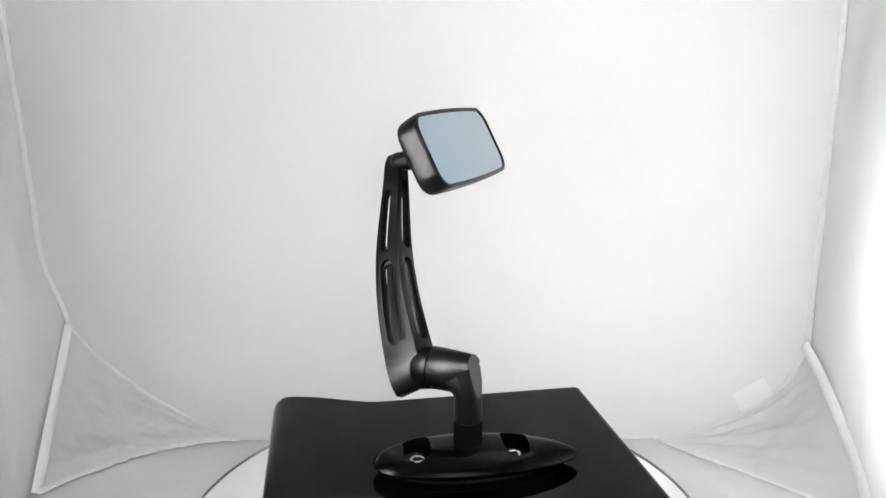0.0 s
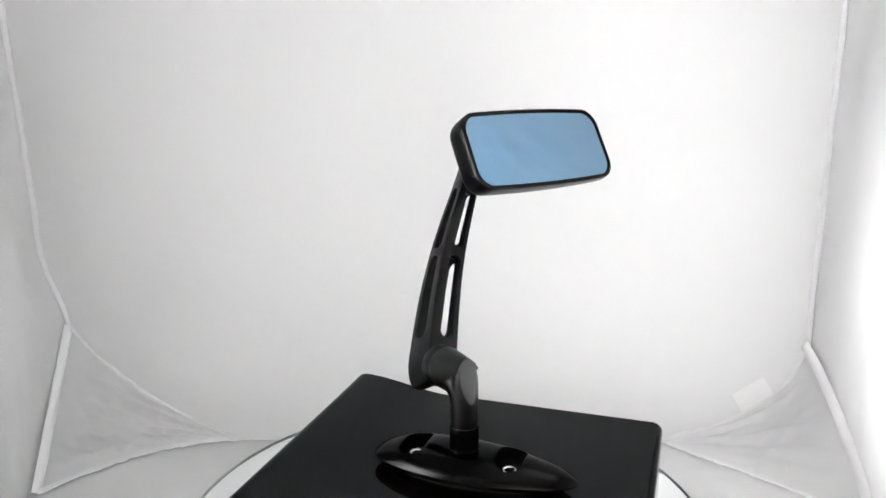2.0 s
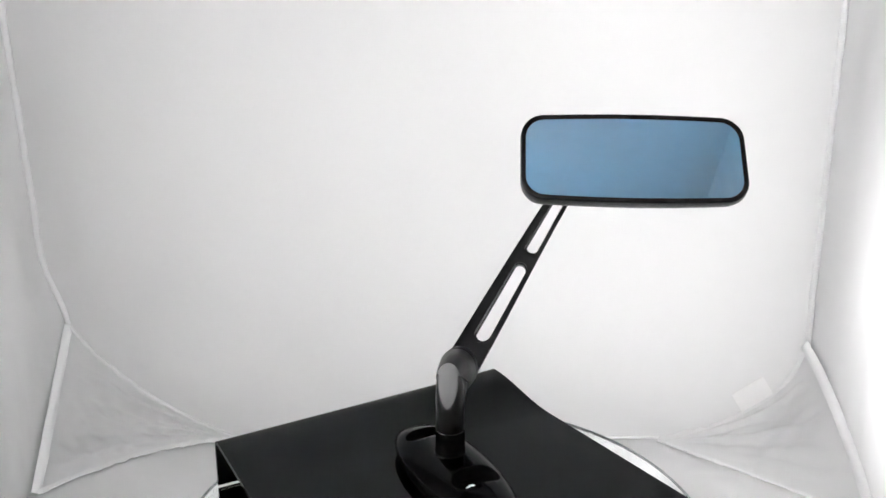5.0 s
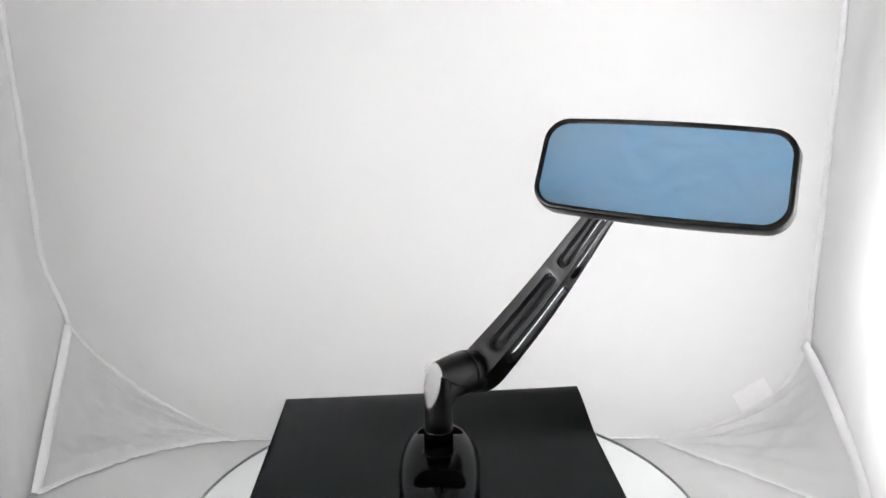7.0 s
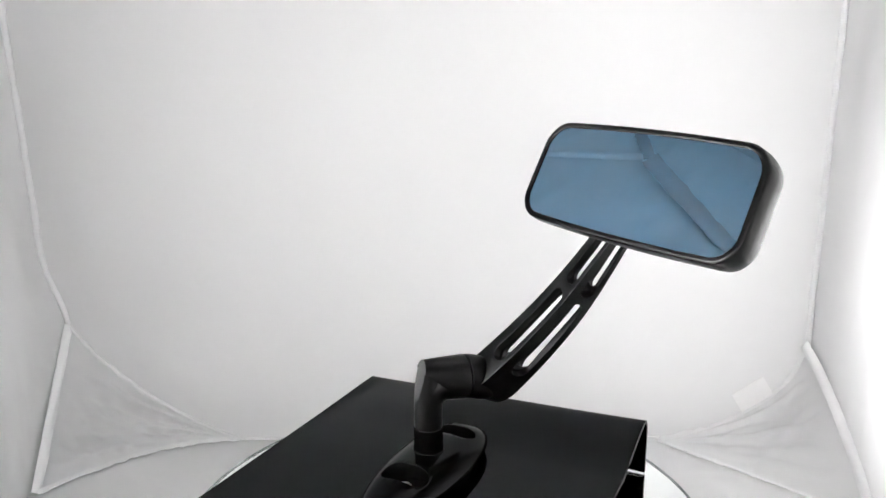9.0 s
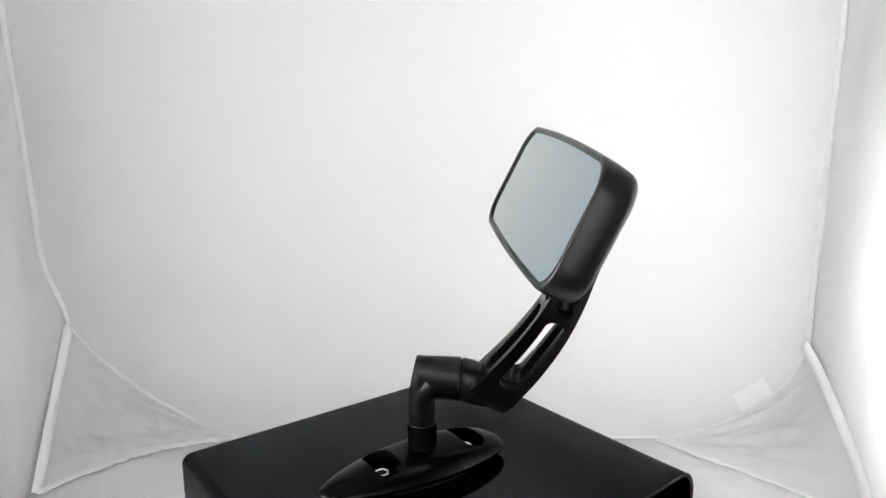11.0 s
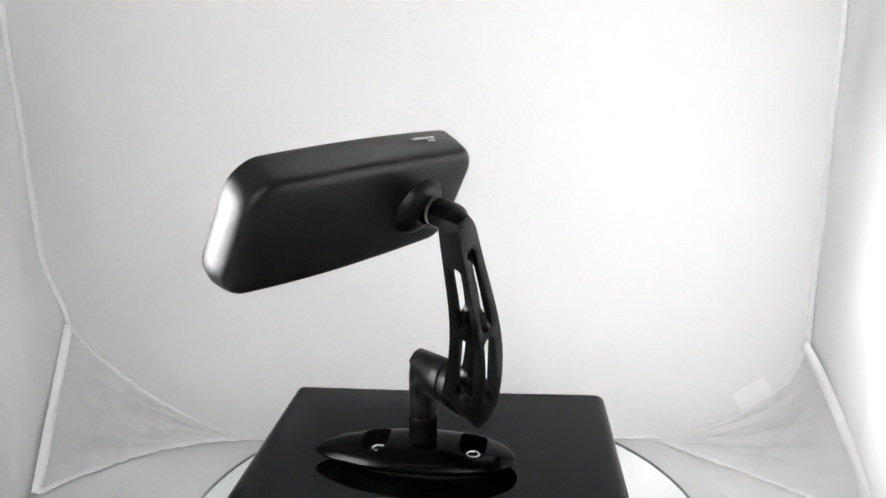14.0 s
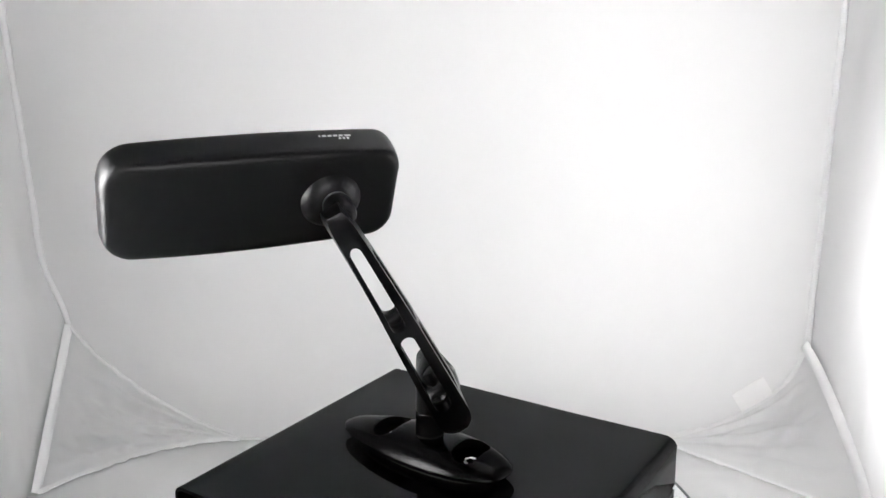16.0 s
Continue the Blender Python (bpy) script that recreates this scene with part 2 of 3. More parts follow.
def corner(sign, top, rear, fore, m_back, m_floor, m_side):
    """The three-sided gusset that closes a lower rear corner, with its tapes."""
    top, rear, fore = Vector(top), Vector(rear), Vector(fore)
    m_back, m_floor, m_side = Vector(m_back), Vector(m_floor), Vector(m_side)
    bm = bmesh.new()
    n = 60
    rows = []
    mid = (top + rear + fore) / 3 + Vector((sign * 0.012, 0.012, -0.008))
    for i in range(n + 1):
        row = []
        for j in range(n + 1 - i):
            a, b = i / n, j / n
            c = 1 - a - b
            p = a * a * top + b * b * rear + c * c * fore + 2 * a * b * m_back + 2 * b * c * m_floor + 2 * a * c * m_side
            p += 27 * a * b * c * (mid - (top + rear + fore) / 3) * 0.5
            fold = noise.noise(Vector((a * 3 + 4 * b * sign, 9 * (b - c) * (1 - a), 60 + sign))) * 0.010 * min(1, 27 * a * b * c)
            fold += noise.noise(Vector((14 * a + 3 * b, 5 * c, 80 + sign))) * 0.0015 * min(1, 27 * a * b * c)
            way = a / max(1e-6, a + c)
            for at, wide, high in ((0.16, 0.035, 0.0035), (0.33, 0.05, -0.005), (0.47, 0.03, 0.004), (0.63, 0.06, -0.004), (0.80, 0.04, 0.0035)):
                fold += high * math.exp(-((way + 0.05 * noise.noise(Vector((6 * b, at * 9, sign))) - at) / wide) ** 2) * min(1, 5 * b) * min(1, 3.5 * (1 - b)) * min(1, 12 * min(a, c))
            row.append(bm.verts.new(p + Vector((-sign * 0.6, -0.6, 0.5)) * fold))
        rows.append(row)
    for i in range(n):
        for j in range(n - i):
            bm.faces.new((rows[i][j], rows[i][j + 1], rows[i + 1][j]))
            if j < n - i - 1:
                bm.faces.new((rows[i][j + 1], rows[i + 1][j + 1], rows[i + 1][j]))
    tagged(part("corner_gusset", bm, GUSSET, None, "creased white cloth gusset in a light tent corner", 180), kind="structure", category="light tent")
    lift = Vector((-sign * 0.003, -0.002, 0.0015))
    steps = [i / 60 for i in range(61)]
    back_line = [bez(top, m_back, rear, t) + lift * 0.8 for t in steps]
    if sign < 0:
        tube("seam", back_line, 0.0022, TAPE, "puckered white seam of a light tent", 3)
    else:
        ribbon("seam", [p + Vector((0.003, 0, -0.004)) for p in back_line], 0.011, Vector((-0.2, -1, 0.5)), TAPE, "puckered wide white seam of a light tent", 0.5)
    ribbon("tape", [bez(rear, m_floor, fore, t) + lift * 1.3 for t in steps], 0.0052 if sign < 0 else 0.0030, Vector((-sign * 0.4, -0.5, 0.8)), TAPE, "white binding tape along a tent corner", 0.6)
    ribbon("tape", [bez(top, m_side, fore, t) + lift * 1.1 for t in steps], 0.0105 if sign < 0 else 0.0110, Vector((-sign * 1.0, -0.6, 0.3)), TAPE, "white binding tape along a tent corner", 0.15)


L_TOP, R_TOP = Vector((-0.413, 0.297, 0.0455)), Vector((0.3986, 0.297, 0.0195))
corner(-1, L_TOP, (-0.236, 0.297, -0.090), (-0.4075, 0.185, -0.091), (-0.350, 0.297, -0.044), (-0.335, 0.292, -0.091), (-0.411, 0.242, -0.022))
corner(1, R_TOP, (0.243, 0.292, -0.091), (0.400, 0.135, -0.091), (0.390, 0.297, -0.060), (0.296, 0.238, -0.091), (0.402, 0.235, -0.005))
for sgn, top in ((-1, L_TOP), (1, R_TOP)):
    line = [Vector((side_x(sgn, z) - sgn * 0.002, 0.297, z)) for z in (top.z + (ROOF - top.z) * i / 60 for i in range(61))]
    tube("seam", line, 0.0034, TAPE, "puckered white seam between tent back and side", 11 + sgn)
tube("seam", [Vector((-0.236 + 0.479 * i / 40, 0.297, -0.090)) for i in range(41)], 0.0013, TAPE, "white seam between tent back and floor", 17)

def on_west(y, z):
    return Vector((side_x(-1, z) + 0.006, y, z))


# seam bands added high on the west side for the mirror; two have shade in their grey
SEAM_BANDS = (((0.080, 0.632), (-0.30, 0.503), 0.025, BAND), ((0.080, 0.632), (0.150, 0.690), 0.018, BAND), ((0.088, 0.628), (0.270, 0.500), 0.011, TAPE))
for (ya, za), (yb, zb), wide, mat in SEAM_BANDS:
    ribbon("seam", [on_west(ya + (yb - ya) * i / 50, za + (zb - za) * i / 50) for i in range(51)], wide, Vector((1, 0, 0)), mat, "sewn seam band across the tent side, added for the mirror to reflect", 0.3)
bm = bmesh.new()
ux, uz = Vector((math.cos(radians(33)), 0, math.sin(radians(33)))), Vector((-math.sin(radians(33)), 0, math.cos(radians(33))))
loft(bm, [[Vector((0.3427, 0.2935 + y, -0.0364)) + sx * ux * 0.0197 + sz * uz * 0.0122 for sx, sz in ((-1, -1), (1, -1), (1, 1), (-1, 1))] for y in (0.0, -0.001)], True, True, True)
tagged(part("care_label", bm, PATCH, None, "plain white cloth label sewn on the tent back"), category="label")

# ---- turntable ----
GLASS_T = 0.0032
turntable = tagged(new("turntable"), "round mirror-glass turntable plate on the tent floor", "turntable")
bm = bmesh.new()
lathe(bm, (0, 0, 0), (0, 0, -1), [(0, 0.1870), (0.0007, 0.1880), (GLASS_T, 0.1880)], 128)
plate = part("glass_plate", bm, GLASS, turntable, "clear glass plate", 25)
bm = bmesh.new()
lathe(bm, (0, 0, -GLASS_T - 0.0002), (0, 0, -1), [(0, 0.1880), (0.001, 0.1880)], 128)
part("mirror_coating", bm, COATING, turntable, "silvered mirror coating")
bm = bmesh.new()
loft(bm, [ring((0, 0, z), (0, 0, 1), r, 128) for r, z in ((0.1882, 0.0), (0.1885, -0.0005), (0.1885, -0.0032), (0.1882, -0.0032), (0.1882, 0.0))])
part("rim", bm, EDGE, turntable, "dark ground glass edge")
bm = bmesh.new()
lathe(bm, (0, 0, -GLASS_T - 0.0014), (0, 0, -1), [(0, 0.12), (0.006, 0.125), (0.05, 0.125), (0.08, 0.13), (0.0845, 0.13)], 64)
part("base", bm, WHITE_PLASTIC, turntable, "white plastic drum")

# ---- display stand ----
YAW = radians(9.6)
stand = tagged(new("display_stand"), "black glossy acrylic display riser bent from one sheet", "display stand")


def stand_profile(bulge):
    """The sheet's outer line in u, z, from one foot over the top to the other foot; the bend bulges above the top."""
    top, pts = 0.0395, []
    lean = 0.25 * bulge
    tight = 0.0060 * (1 - smooth(0.0008, 0.0103, bulge))       # the bend is tighter at the flat end
    pts += [(-0.1292 + lean, 0.0004), (-0.1290 + lean, 0.012), (-0.1287 + lean, 0.024)]
    for i in range(1, 13):
        a = math.pi - i / 12 * math.pi / 2
        pts.append((-0.1130 - tight + (0.0160 - tight - 0.25 * bulge) * math.cos(a), 0.0320 + (0.0075 + bulge) * math.sin(a)))
    for i in range(1, 17):
        pts.append((-0.113 - tight + (0.080 + tight) * i / 16, top + bulge * (1 - smooth(0, 1, i / 16))))
    for i in range(1, 9):
        pts.append((-0.033 + (0.1375 + 0.033) * i / 9, top))
    for i in range(0, 9):
        a = math.pi / 2 * (1 - i / 8)
        pts.append((0.1375 + 0.0080 * math.cos(a), top - 0.0080 + 0.0080 * math.sin(a)))
    pts += [(0.1455, 0.015), (0.1455, 0.0004)]
    return pts


def build_stand():
    thick, n = 0.003, 20
    bm = bmesh.new()
    cy, sy = math.cos(YAW), math.sin(YAW)
    v0, v1 = -0.132, 0.1195
    rows = []
    for j in range(n + 1):
        v = v0 + (v1 - v0) * j / n
        outer, inner = stand_profile(0.0008 + 0.0095 * (j / n) ** 1.2), []
        for i, (u, z) in enumerate(outer):
            a, b = outer[max(0, i - 1)], outer[min(len(outer) - 1, i + 1)]
            dx, dz = b[0] - a[0], b[1] - a[1]
            k = math.hypot(dx, dz)
            inner.append((u + dz / k * thick, z - dx / k * thick))
        inner[0], inner[-1] = (inner[0][0], 0.0004), (inner[-1][0], 0.0004)
        rows.append([Vector((u * cy - v * sy, u * sy + v * cy, z)) for u, z in outer + inner[::-1]])
    got = loft(bm, rows)
    m = len(outer)
    for row in (got[0], got[-1]):
        for i in range(m - 1):
            bm.faces.new((row[i], row[i + 1], row[2 * m - 2 - i], row[2 * m - 1 - i]))
    ends = [e for e in bm.edges if e.is_manifold and e.calc_face_angle(0) > radians(60)]
    bmesh.ops.bevel(bm, geom=ends, offset=0.0004, segments=2, affect="EDGES", profile=0.5)
    part("sheet", bm, ACRYLIC, stand)


build_stand()

# ---- motorcycle mirror ----
mirror = tagged(new("motorcycle_mirror"), "black motorcycle mirror with blue glass on a slotted arm", "mirror")
POST = Vector((0.0165, -0.0021, 0))
TOPZ = 0.0395
CD = Vector((-0.839, 0.545, 0)).normalized()      # the way of the lower joint
UP = Vector((0, 0, 1))


def base_outline(k=1.0, n=72, shift=0.0):
    """The base's plan: blunt at one end, pointed at the other."""
    a, b = Vector((-0.0500, -0.0092, 0)), Vector((0.0965, 0.0080, 0))
    ax = (b - a).normalized()
    ay = Vector((-ax.y, ax.x, 0))
    mid, left, right, wide = 0.43, 0.43, 0.57, 0.0282
    length = (b - a).length
    pts = []
    for i in range(n):
        t = 2 * math.pi * i / n
        cx, sx = math.cos(t), math.sin(t)
        x = mid + (right if cx > 0 else left) * cx
        y = wide * math.copysign(abs(sx) ** (1.12 if cx > 0 else 0.76), sx)
        q = a + ax * (mid * length + (x - mid) * length * k) + ay * y * k
        pts.append(q)
    return pts, ax, ay, a + ax * mid * length


def build_base():
    pts, ax, ay, mid = base_outline()
    bm = bmesh.new()
    loops = []
    rim = 0.0474
    steps = [(0.80, rim - 0.0022), (0.93, rim - 0.0022), (0.975, rim - 0.0016), (0.995, rim - 0.0004), (1.0, rim + 0.0008), (0.99, rim + 0.0018)]
    for i in range(1, 12):
        k = 0.985 - 0.935 * i / 11
        steps.append((k, rim + 0.0018 + 0.0118 * (1 - k ** 2.8) ** 0.85))
    for k, z in steps:
        p, *_ = base_outline(k)
        loops.append([q + UP * z for q in p])
    loft(bm, loops, True, True, True)
    cuts = []
    for c in ((0.0500, 0.0030), (-0.0198, -0.0058)):
        k = stadium(0.034, 0.0190, 0.03)
        m = Matrix.Translation((c[0], c[1], 0.0490 + 0.015)) @ Matrix(((ax.x, 0, ay.x), (ax.y, 0, ay.y), (0, 1, 0))).to_4x4()
        bmesh.ops.transform(k, matrix=m, verts=k.verts)
        cuts.append(k)
    out = solid_ops(bm, cuts, 0.0009, 2)
    base = part("base_plate", out, GLOSS, mirror, "gloss black lens-shaped base plate with two bolt pockets", 30)
    bm = bmesh.new()
    loops = []
    for k, z in ((0.80, rim - 0.0018), (0.80, rim - 0.004), (0.74, TOPZ + 0.001), (0.73, TOPZ + 0.0001)):
        p, *_ = base_outline(k)
        loops.append([q + UP * z for q in p])
    loft(bm, loops, True, True, True)
    part("pad", bm, RUBBER, mirror, "black rubber pad", 30)
    for c in ((0.0494, 0.0016), (-0.0195, -0.0058)):
        bm = bmesh.new()
        steps = [(0.0478, 0.0050), (0.0493, 0.0050), (0.0497, 0.0047), (0.0497, 0.0041)]
        loops = [ring((c[0], c[1], z), UP, r, 24) for z, r in steps]
        hexa = ring((c[0], c[1], 0), UP, 0.0040, 6)
        for z in (0.0494, 0.0480):
            loop = []
            for i in range(24):
                k, f = i // 4, (i % 4) / 4
                q = hexa[k].lerp(hexa[(k + 1) % 6], f)
                loop.append(Vector((q.x, q.y, z)))
            loops.append(loop)
        rows = loft(bm, loops, True, True, False)
        b = part("bolt", bm, STEEL, mirror, "bright steel hex socket bolt", 30)
        bm = bmesh.new()
        lathe(bm, (c[0], c[1], 0.0482), UP, [(0, 0.0037), (0.0004, 0.0037)], 12)
        part("socket", bm, DARKHOLE, b)
    bm = bmesh.new()
    lathe(bm, (POST.x, POST.y, 0.0562), UP, [(0, 0.0125), (0.0035, 0.0118), (0.005, 0.0104), (0.007, 0.0101), (0.0214, 0.0101), (0.0218, 0.0099), (0.0219, 0.0095)], 40)
    part("collar", bm, GLOSS, mirror, "gloss black round collar", 25)
    bm = bmesh.new()
    lathe(bm, (0.0045, -0.0050, 0.0570), UP, [(0, 0.0052), (0.0022, 0.0052), (0.0030, 0.0044), (0.0030, 0.0026), (0.0020, 0.0022)], 24)
    part("grub_boss", bm, GLOSS, mirror)


build_base()


SIDE = UP.cross(CD)


def oval(c, z, wide, high, n=48):
    """A ring across the lower joint's axis: c metres from the post, at height z."""
    return [POST + CD * c + UP * (z + high * math.sin(a)) + SIDE * wide * math.cos(a) for a in (2 * math.pi * i / n for i in range(n))]


def build_elbow():
    """Post and sleeve run together; a flat oval facet cuts off the corner."""
    post = bmesh.new()
    zc, bend = 0.1075, 0.0130
    path = [(POST + UP * 0.0782, UP, 0.0097), (POST + UP * 0.0787, UP, 0.0099), (POST + UP * 0.088, UP, 0.0097), (POST + UP * (zc - bend), UP, 0.0098)]
    for i in range(1, 11):
        a = math.pi / 2 * i / 10
        path.append((POST + UP * (zc - bend + bend * math.sin(a)) + CD * bend * (1 - math.cos(a)), UP * math.cos(a) + CD * math.sin(a), 0.0098 + 0.0014 * i / 10))
    path.append((POST + UP * zc + CD * 0.0262, CD, 0.0121))
    path.append((POST + UP * zc + CD * 0.0271, CD, 0.0116))
    loft(post, [ring(p, d, r, 48, SIDE) for p, d, r in path], True, True, True)
    up = bmesh.new()
    loft(up, [ring(POST + UP * z, UP, r, 48, SIDE) for z, r in ((0.09, 0.0096), (0.108, 0.0096), (0.114, 0.0091), (0.1195, 0.0080))], True, True, True)
    sleeve = bmesh.new()
    loft(sleeve, [oval(c, z, w, h) for c, z, w, h in ((-0.022, 0.1116, 0.0088, 0.0150), (-0.004, 0.1116, 0.0095, 0.0152), (0.012, 0.1112, 0.0120, 0.0154),
         (0.0262, 0.1108, 0.0134, 0.0155), (0.0270, 0.1108, 0.0131, 0.0151), (0.0272, 0.1108, 0.0126, 0.0146))], True, True, True)
    cut = bmesh.ops.bisect_plane(sleeve, geom=sleeve.verts[:] + sleeve.edges[:] + sleeve.faces[:], plane_co=POST - CD * 0.006 + UP * 0.1200,
                                 plane_no=-CD * 0.606 - UP * 0.796, clear_outer=True)
    bmesh.ops.contextual_create(sleeve, geom=[e for e in cut["geom_cut"] if isinstance(e, bmesh.types.BMEdge)])
    bm = solid_ops(sleeve, [post, up], 0, 2, "UNION")
    n = (-CD * math.cos(radians(12)) + UP * math.sin(radians(12))).normalized()
    at = POST - CD * 0.0066 + UP * 0.111
    cut = bmesh.ops.bisect_plane(bm, geom=bm.verts[:] + bm.edges[:] + bm.faces[:], plane_co=at, plane_no=n, clear_outer=True)
    rim = [e for e in cut["geom_cut"] if isinstance(e, bmesh.types.BMEdge)]
    bmesh.ops.contextual_create(bm, geom=rim)
    out = solid_ops(bm, [], 0.0007, 3)
    elbow = part("elbow", out, SATIN, mirror, "satin black elbow with a flat polished facet", 30)
    elbow.data.materials.append(POLISH)
    for p in elbow.data.polygons:
        if p.normal.dot(n) > 0.997:
            p.material_index = 1
    bm = bmesh.new()
    loft(bm, [oval(c, 0.1108, 0.0122, 0.0142) for c in (0.0268, 0.0292)], True, True, True)
    part("joint_ring", bm, GLOSS, mirror)


build_elbow()

ARM_T = Vector((-0.0364, 0.1171, 0.2452))          # where the arm's head tube starts
ARM_KNOTS = (0.0, 0.05, 0.10, 0.15)
ARM_LINE = [Vector(p) for p in ((-0.0241, 0.0259, 0.1084), (-0.0367, 0.0678, 0.1606), (-0.0385, 0.0940, 0.1997), (-0.0379, 0.1213, 0.2407))]
HUB_T = Vector((0.876, -0.448, 0.181)).normalized()
# the arm's four long edges, in mm across and outward: size at mid length and taper towards the head
ARM_EDGES = {(-1, -1): (-8.7, 2.1, -11.0, 4.7), (-1, 1): (-9.3, 3.6, 11.3, -4.3), (1, -1): (10.6, -2.7, -9.4, 3.6), (1, 1): (7.8, -1.8, 12.0, -3.9)}


def arm_at(s):
    """The arm's middle line, a gentle bow, and its direction."""
    p, d = Vector(), Vector()
    for i, k in enumerate(ARM_KNOTS):
        a, b, c = [o for o in ARM_KNOTS if o != k]
        den = (k - a) * (k - b) * (k - c)
        p += ARM_LINE[i] * ((s - a) * (s - b) * (s - c) / den)
        d += ARM_LINE[i] * (((s - b) * (s - c) + (s - a) * (s - c) + (s - a) * (s - b)) / den)
    return p, d.normalized()


def build_arm():
    s0, s1 = -0.0105, 0.1580
    size = 0.0190
    bm = bmesh.new()
    n = 60
    loops = []
    for i in range(n + 1):
        z = s0 + (s1 - s0) * i / n
        h = size / 2
        loops.append([Vector((x * h, y * h, z)) for x, y in ((-1, -1), (0, -1), (1, -1), (1, 0), (1, 1), (0, 1), (-1, 1), (-1, 0))])
    loft(bm, loops, True, True, True)
    cuts = []
    # four slots right through, then pockets that run on past their ends: outward, inward, and on the two flanks
    for a, b, turn, wide in ((0.0102, 0.0650, 0, 0.48), (0.0768, 0.1375, 0, 0.48), (0.0094, 0.0612, 90, 0.46), (0.0731, 0.1262, 90, 0.46)):
        k = stadium(b - a, size * wide, 0.05)
        bmesh.ops.transform(k, matrix=Matrix.Translation((-0.0014, 0, (a + b) / 2) if turn == 0 else (0, 0.0008, (a + b) / 2)) @ Matrix.Rotation(radians(turn), 4, "Z"), verts=k.verts)
        cuts.append(k)
    for a, b, turn, wide, deep in ((0.0082, 0.0690, 0, 0.49, 0.0075), (0.0745, 0.1415, 0, 0.49, 0.0075), (0.0085, 0.0665, 180, 0.50, 0.0071), (0.0742, 0.1390, 180, 0.50, 0.0071),
                                   (0.0080, 0.0640, 90, 0.49, 0.0077), (0.0705, 0.1278, 90, 0.49, 0.0077), (0.0083, 0.0643, 270, 0.50, 0.0073), (0.0702, 0.1281, 270, 0.50, 0.0073)):
        k = stadium(b - a, size * wide, deep)
        off = Vector((-0.0014, 0, (a + b) / 2)) if turn in (0, 180) else Vector((0, 0.0008, (a + b) / 2))
        bmesh.ops.transform(k, matrix=Matrix.Translation(off) @ Matrix.Rotation(radians(turn), 4, "Z") @ Matrix.Translation((0, size / 2, 0)), verts=k.verts)
        cuts.append(k)
    out = solid_ops(bm, cuts, 0.0009, 3, "DIFFERENCE", "MANIFOLD")
    for v in out.verts:
        s = v.co.z
        p, d = arm_at(s)
        nrm = (CD - CD.dot(d) * d).normalized()
        g = d.cross(nrm)
        q = (s - 0.075) / 0.075
        u, w = v.co.x / (size / 2), v.co.y / (size / 2)
        gx = ny = 0.0
        for (i, j), (c0, c1, e0, e1) in ARM_EDGES.items():
            share = (1 + i * u) * (1 + j * w) / 4
            gx, ny = gx + share * (c0 + c1 * q), ny + share * (e0 + e1 * q)
        foot = math.sqrt(1 - min(0.95, max(0, (0.001 - s) / 0.0122) ** 2))
        tip = math.sqrt(max(0.3, 1 - 0.45 * max(0, (s - 0.1495) / 0.0085) ** 2))
        v.co = p + g * gx * 0.001 * foot * tip + nrm * ny * 0.001 * tip
    part("arm", out, SATIN, mirror, "satin black bowed arm with milled slots", 30)
    bm = bmesh.new()
    loft(bm, [oval(c, z, w, h) for c, z, w, h in ((0.0284, 0.1105, 0.0126, 0.0149), (0.0288, 0.1104, 0.0131, 0.0156), (0.036, 0.1086, 0.0127, 0.0160),
         (0.042, 0.1068, 0.0108, 0.0154), (0.048, 0.1052, 0.0084, 0.0136), (0.053, 0.1032, 0.0060, 0.0112), (0.055, 0.1028, 0.0040, 0.0085))], True, True, True)
    part("arm_hub", solid_ops(bm, [], 0.0012, 2), SATIN, mirror, "satin black rounded foot of the arm", 30)
    bm = bmesh.new()
    lathe(bm, ARM_T - HUB_T * 0.0050, HUB_T, [(0, 0.0040), (0.0020, 0.0062), (0.005, 0.0074), (0.0168, 0.0080), (0.0178, 0.0074)], 32)
    part("head_hub", bm, SATIN, mirror, "", 30)
    bm = bmesh.new()
    lathe(bm, ARM_T + HUB_T * 0.0128, HUB_T, [(0, 0.0072), (0.0004, 0.0078), (0.0016, 0.0078), (0.0020, 0.0072)], 32)
    part("lock_ring", bm, DARKSTEEL, mirror, "dark polished lock ring", 30)
    bm = bmesh.new()
    lathe(bm, ARM_T + HUB_T * 0.0145, HUB_T, [(0, 0.0066), (0.0012, 0.0066), (0.0016, 0.0040), (0.004, 0.0036), (0.0115, 0.0036)], 24)
    part("ball_stud", bm, GLOSS, mirror, "gloss black ball stud", 30)


build_arm()

HEAD_C = Vector((0.01782, 0.13377, 0.25785))
HW = Vector((0.37323, 0.92755, -0.01894)).normalized()
HH = Vector((-0.40852, 0.18264, 0.89429))
HH = (HH - HH.dot(HW) * HW).normalized()
HN = HW.cross(HH)                                  # the way the glass faces
HALF_W, HALF_H, CORNER = 0.0777, 0.0300, 0.0148


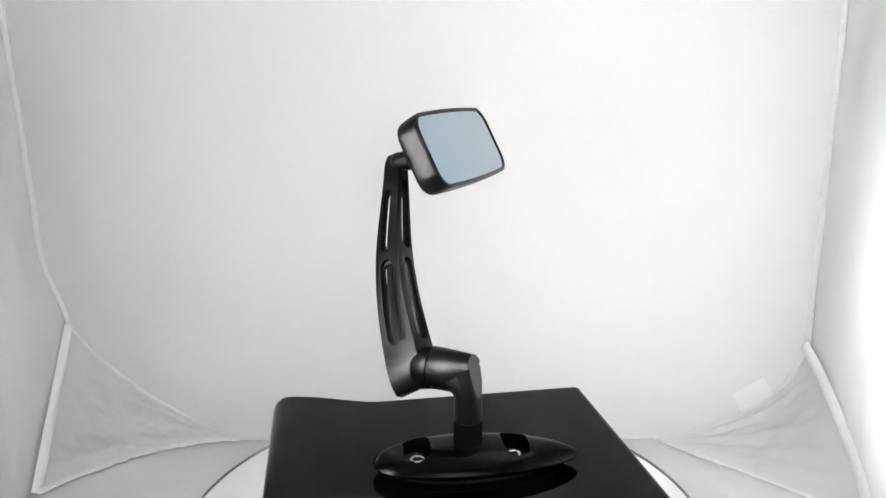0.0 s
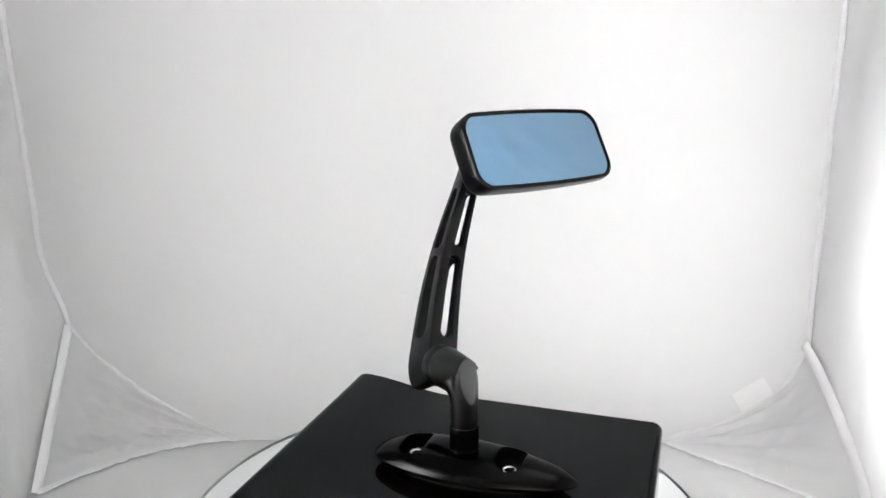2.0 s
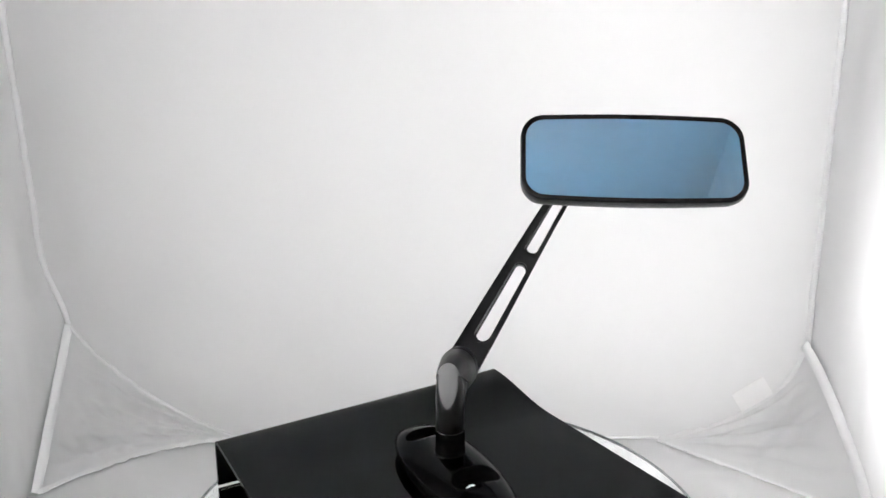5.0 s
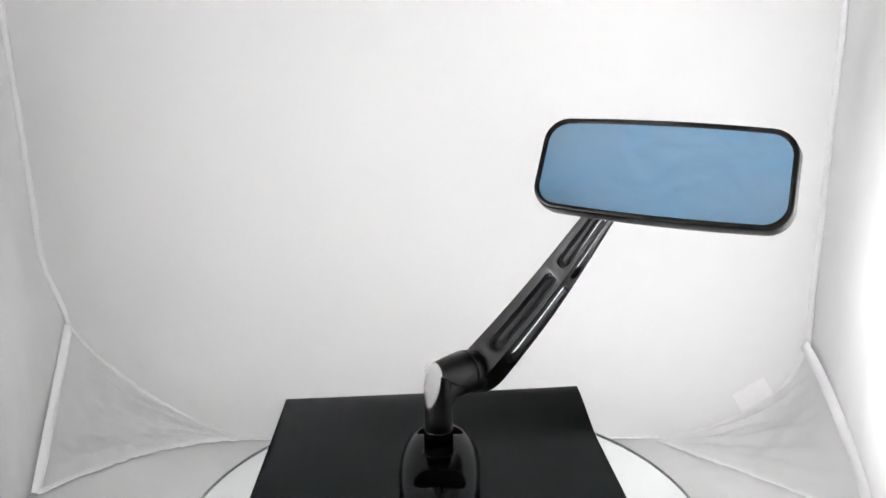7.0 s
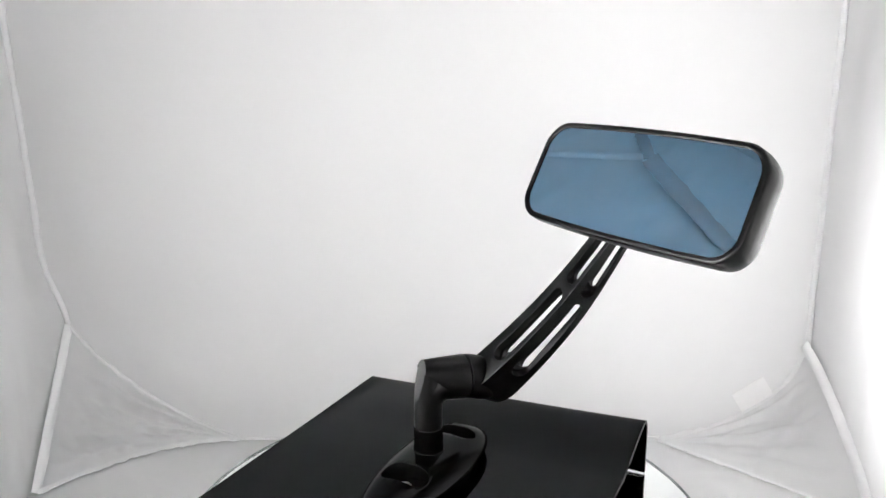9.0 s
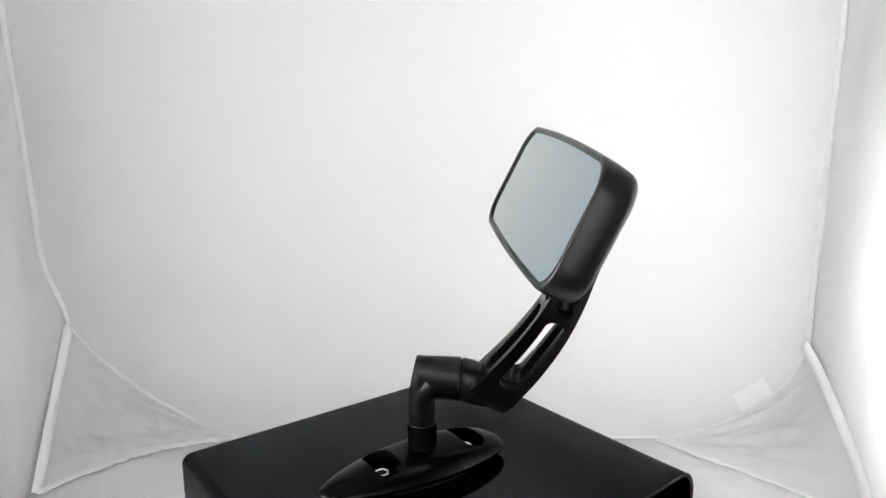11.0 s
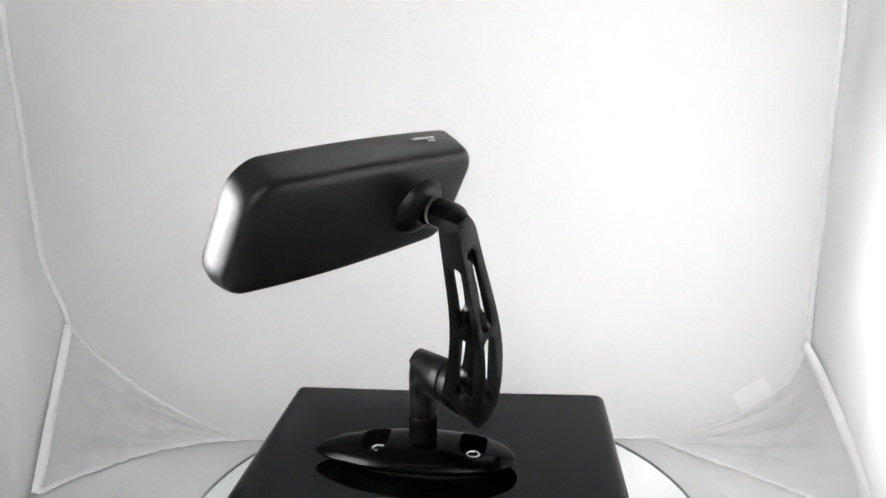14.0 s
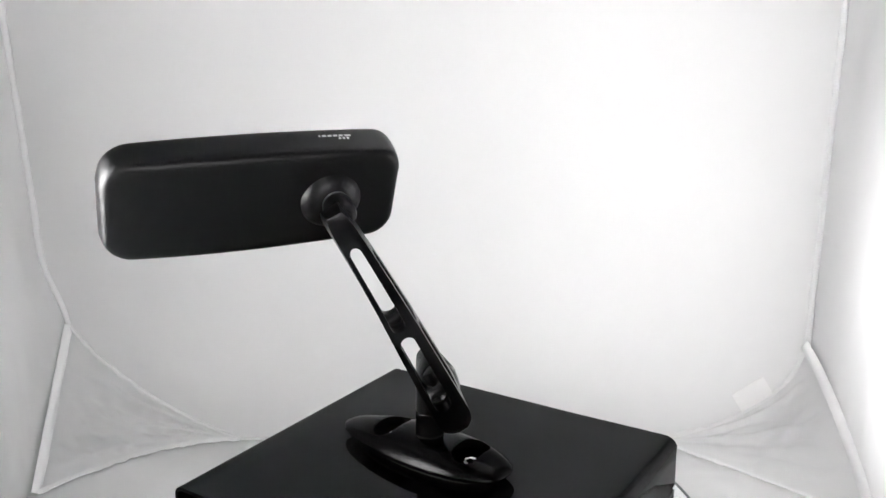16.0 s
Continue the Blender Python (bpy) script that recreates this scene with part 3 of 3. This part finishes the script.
def head_loop(inset, depth, n=10):
    """A rounded oblong, its long sides slightly bowed, depth metres behind the glass."""
    w, h = HALF_W - inset, HALF_H - inset
    r = max(0.002, CORNER - inset * 0.7)
    pts = []
    for k, (sx, sy) in enumerate(((1, 1), (-1, 1), (-1, -1), (1, -1))):
        for i in range(n + 1):
            a = math.pi / 2 * (k + i / n)
            pts.append((sx * (w - r) + r * math.cos(a), sy * (h - r) + r * math.sin(a)))
        x0, y0 = pts[-1]
        nx, ny = [(-1, 1), (-1, -1), (1, -1), (1, 1)][k]
        x1, y1 = nx * (w - r), ny * (h - r)
        if k in (0, 2):
            y1 += ny * r
        else:
            x1 += nx * r
        for i in range(1, 12):
            pts.append((x0 + (x1 - x0) * i / 12, y0 + (y1 - y0) * i / 12))
    out = []
    for x, y in pts:
        y += math.copysign(0.0022 * (1 - (x / HALF_W) ** 2), y) * min(1, abs(y) / h)
        x -= 0.0013 * y / HALF_H * smooth(0.0, HALF_W, x)       # the outer end leans a little
        flare = smooth(0.001, 0.008, depth)                       # behind the rim the shell swells
        x += flare * (0.0016 * smooth(0.0, HALF_W, x) - 0.0005 * smooth(0.0, HALF_W, -x))
        y -= flare * 0.0008 * smooth(0.0, HALF_H, -y)
        bow = 1 - 0.14 * max(0, x / HALF_W) ** 2                  # and is thinner at its outer end
        out.append(HEAD_C + HW * x + HH * y - HN * depth * bow)
    return out


def build_head():
    bm = bmesh.new()
    steps = [(0.0034, 0.0014), (0.0032, 0.0004), (0.0026, 0.0), (0.0010, 0.0), (0.0003, 0.0004), (0.0, 0.0010), (0.0, 0.003),
             (0.0004, 0.0080), (0.0012, 0.0145), (0.0018, 0.0172), (0.0026, 0.0188), (0.0037, 0.0199), (0.0052, 0.0206), (0.0075, 0.0210), (0.0110, 0.0212), (0.0160, 0.0214), (0.0240, 0.0215)]
    loft(bm, [head_loop(i, d) for i, d in steps], True, True, True)
    shell = part("mirror_shell", bm, SATIN, mirror, "satin black mirror housing with rounded corners", 40)
    bm = bmesh.new()
    loft(bm, [head_loop(0.0028, 0.0011), head_loop(0.0028, 0.0016)], True, True, True)
    part("mirror_glass", bm, BLUE, shell, "blue-tinted mirror glass", 30)
    c = HEAD_C - HW * 0.0372 - HH * 0.0005 - HN * 0.0185
    bm = bmesh.new()
    lathe(bm, c, -HN, [(0, 0.0176), (0.0024, 0.0172), (0.0036, 0.0164), (0.0052, 0.0152), (0.0068, 0.0134), (0.0081, 0.0112), (0.0090, 0.0090), (0.0094, 0.0074), (0.0092, 0.0062), (0.0075, 0.0050), (0.0060, 0.0010)], 48)
    part("ball_socket", bm, SATIN, shell, "satin black domed ball socket", 75)
    bm = bmesh.new()
    ctr = c - HN * 0.0100
    lathe(bm, ctr + HN * 0.006, -HN, [(0.006 - 0.006 * math.cos(a), 0.006 * math.sin(a)) for a in (math.pi * i / 12 for i in range(13))], 24)
    part("ball", bm, GLOSS, shell, "", 60)
    # printed mark on the upper side, as plain bars
    def bar(x0, x1, d0, d1):
        bm = bmesh.new()
        loops = []
        for lift in (0.0003, 0.0005):
            loop = []
            for x, d in ((x0, d0), (x1, d0), (x1, d1), (x0, d1)):
                f = (d - 0.004) / 0.0065
                y = HALF_H + 0.0002 - 0.0008 * max(0, f) + 0.0022 * (1 - (x / HALF_W) ** 2)
                loop.append(HEAD_C + HW * x + HH * (y + lift) - HN * d)
            loops.append(loop)
        loft(bm, loops, True, True, True)
        part("print", bm, PRINT, shell, "white printed mark")
    for i, w in enumerate((0.0034, 0.0021, 0.0021, 0.0021, 0.0021, 0.0008)):
        x = -0.0495 + (0, 0.0044, 0.0075, 0.0106, 0.0137, 0.0168)[i]
        bar(x, x + w, 0.0066, 0.0079)
    for i in range(3):
        bar(-0.0480 + i * 0.0022, -0.0480 + i * 0.0022 + 0.0012, 0.0088, 0.0102)


build_head()


def motions():
    rows = [(k * 0.5, pose(0, 0, 0, 0, 0, -TURN * k * 0.5)) for k in range(int(SECONDS * 2) + 1)]
    for thing in (turntable, stand, mirror):
        walk(thing, rows)


motions()
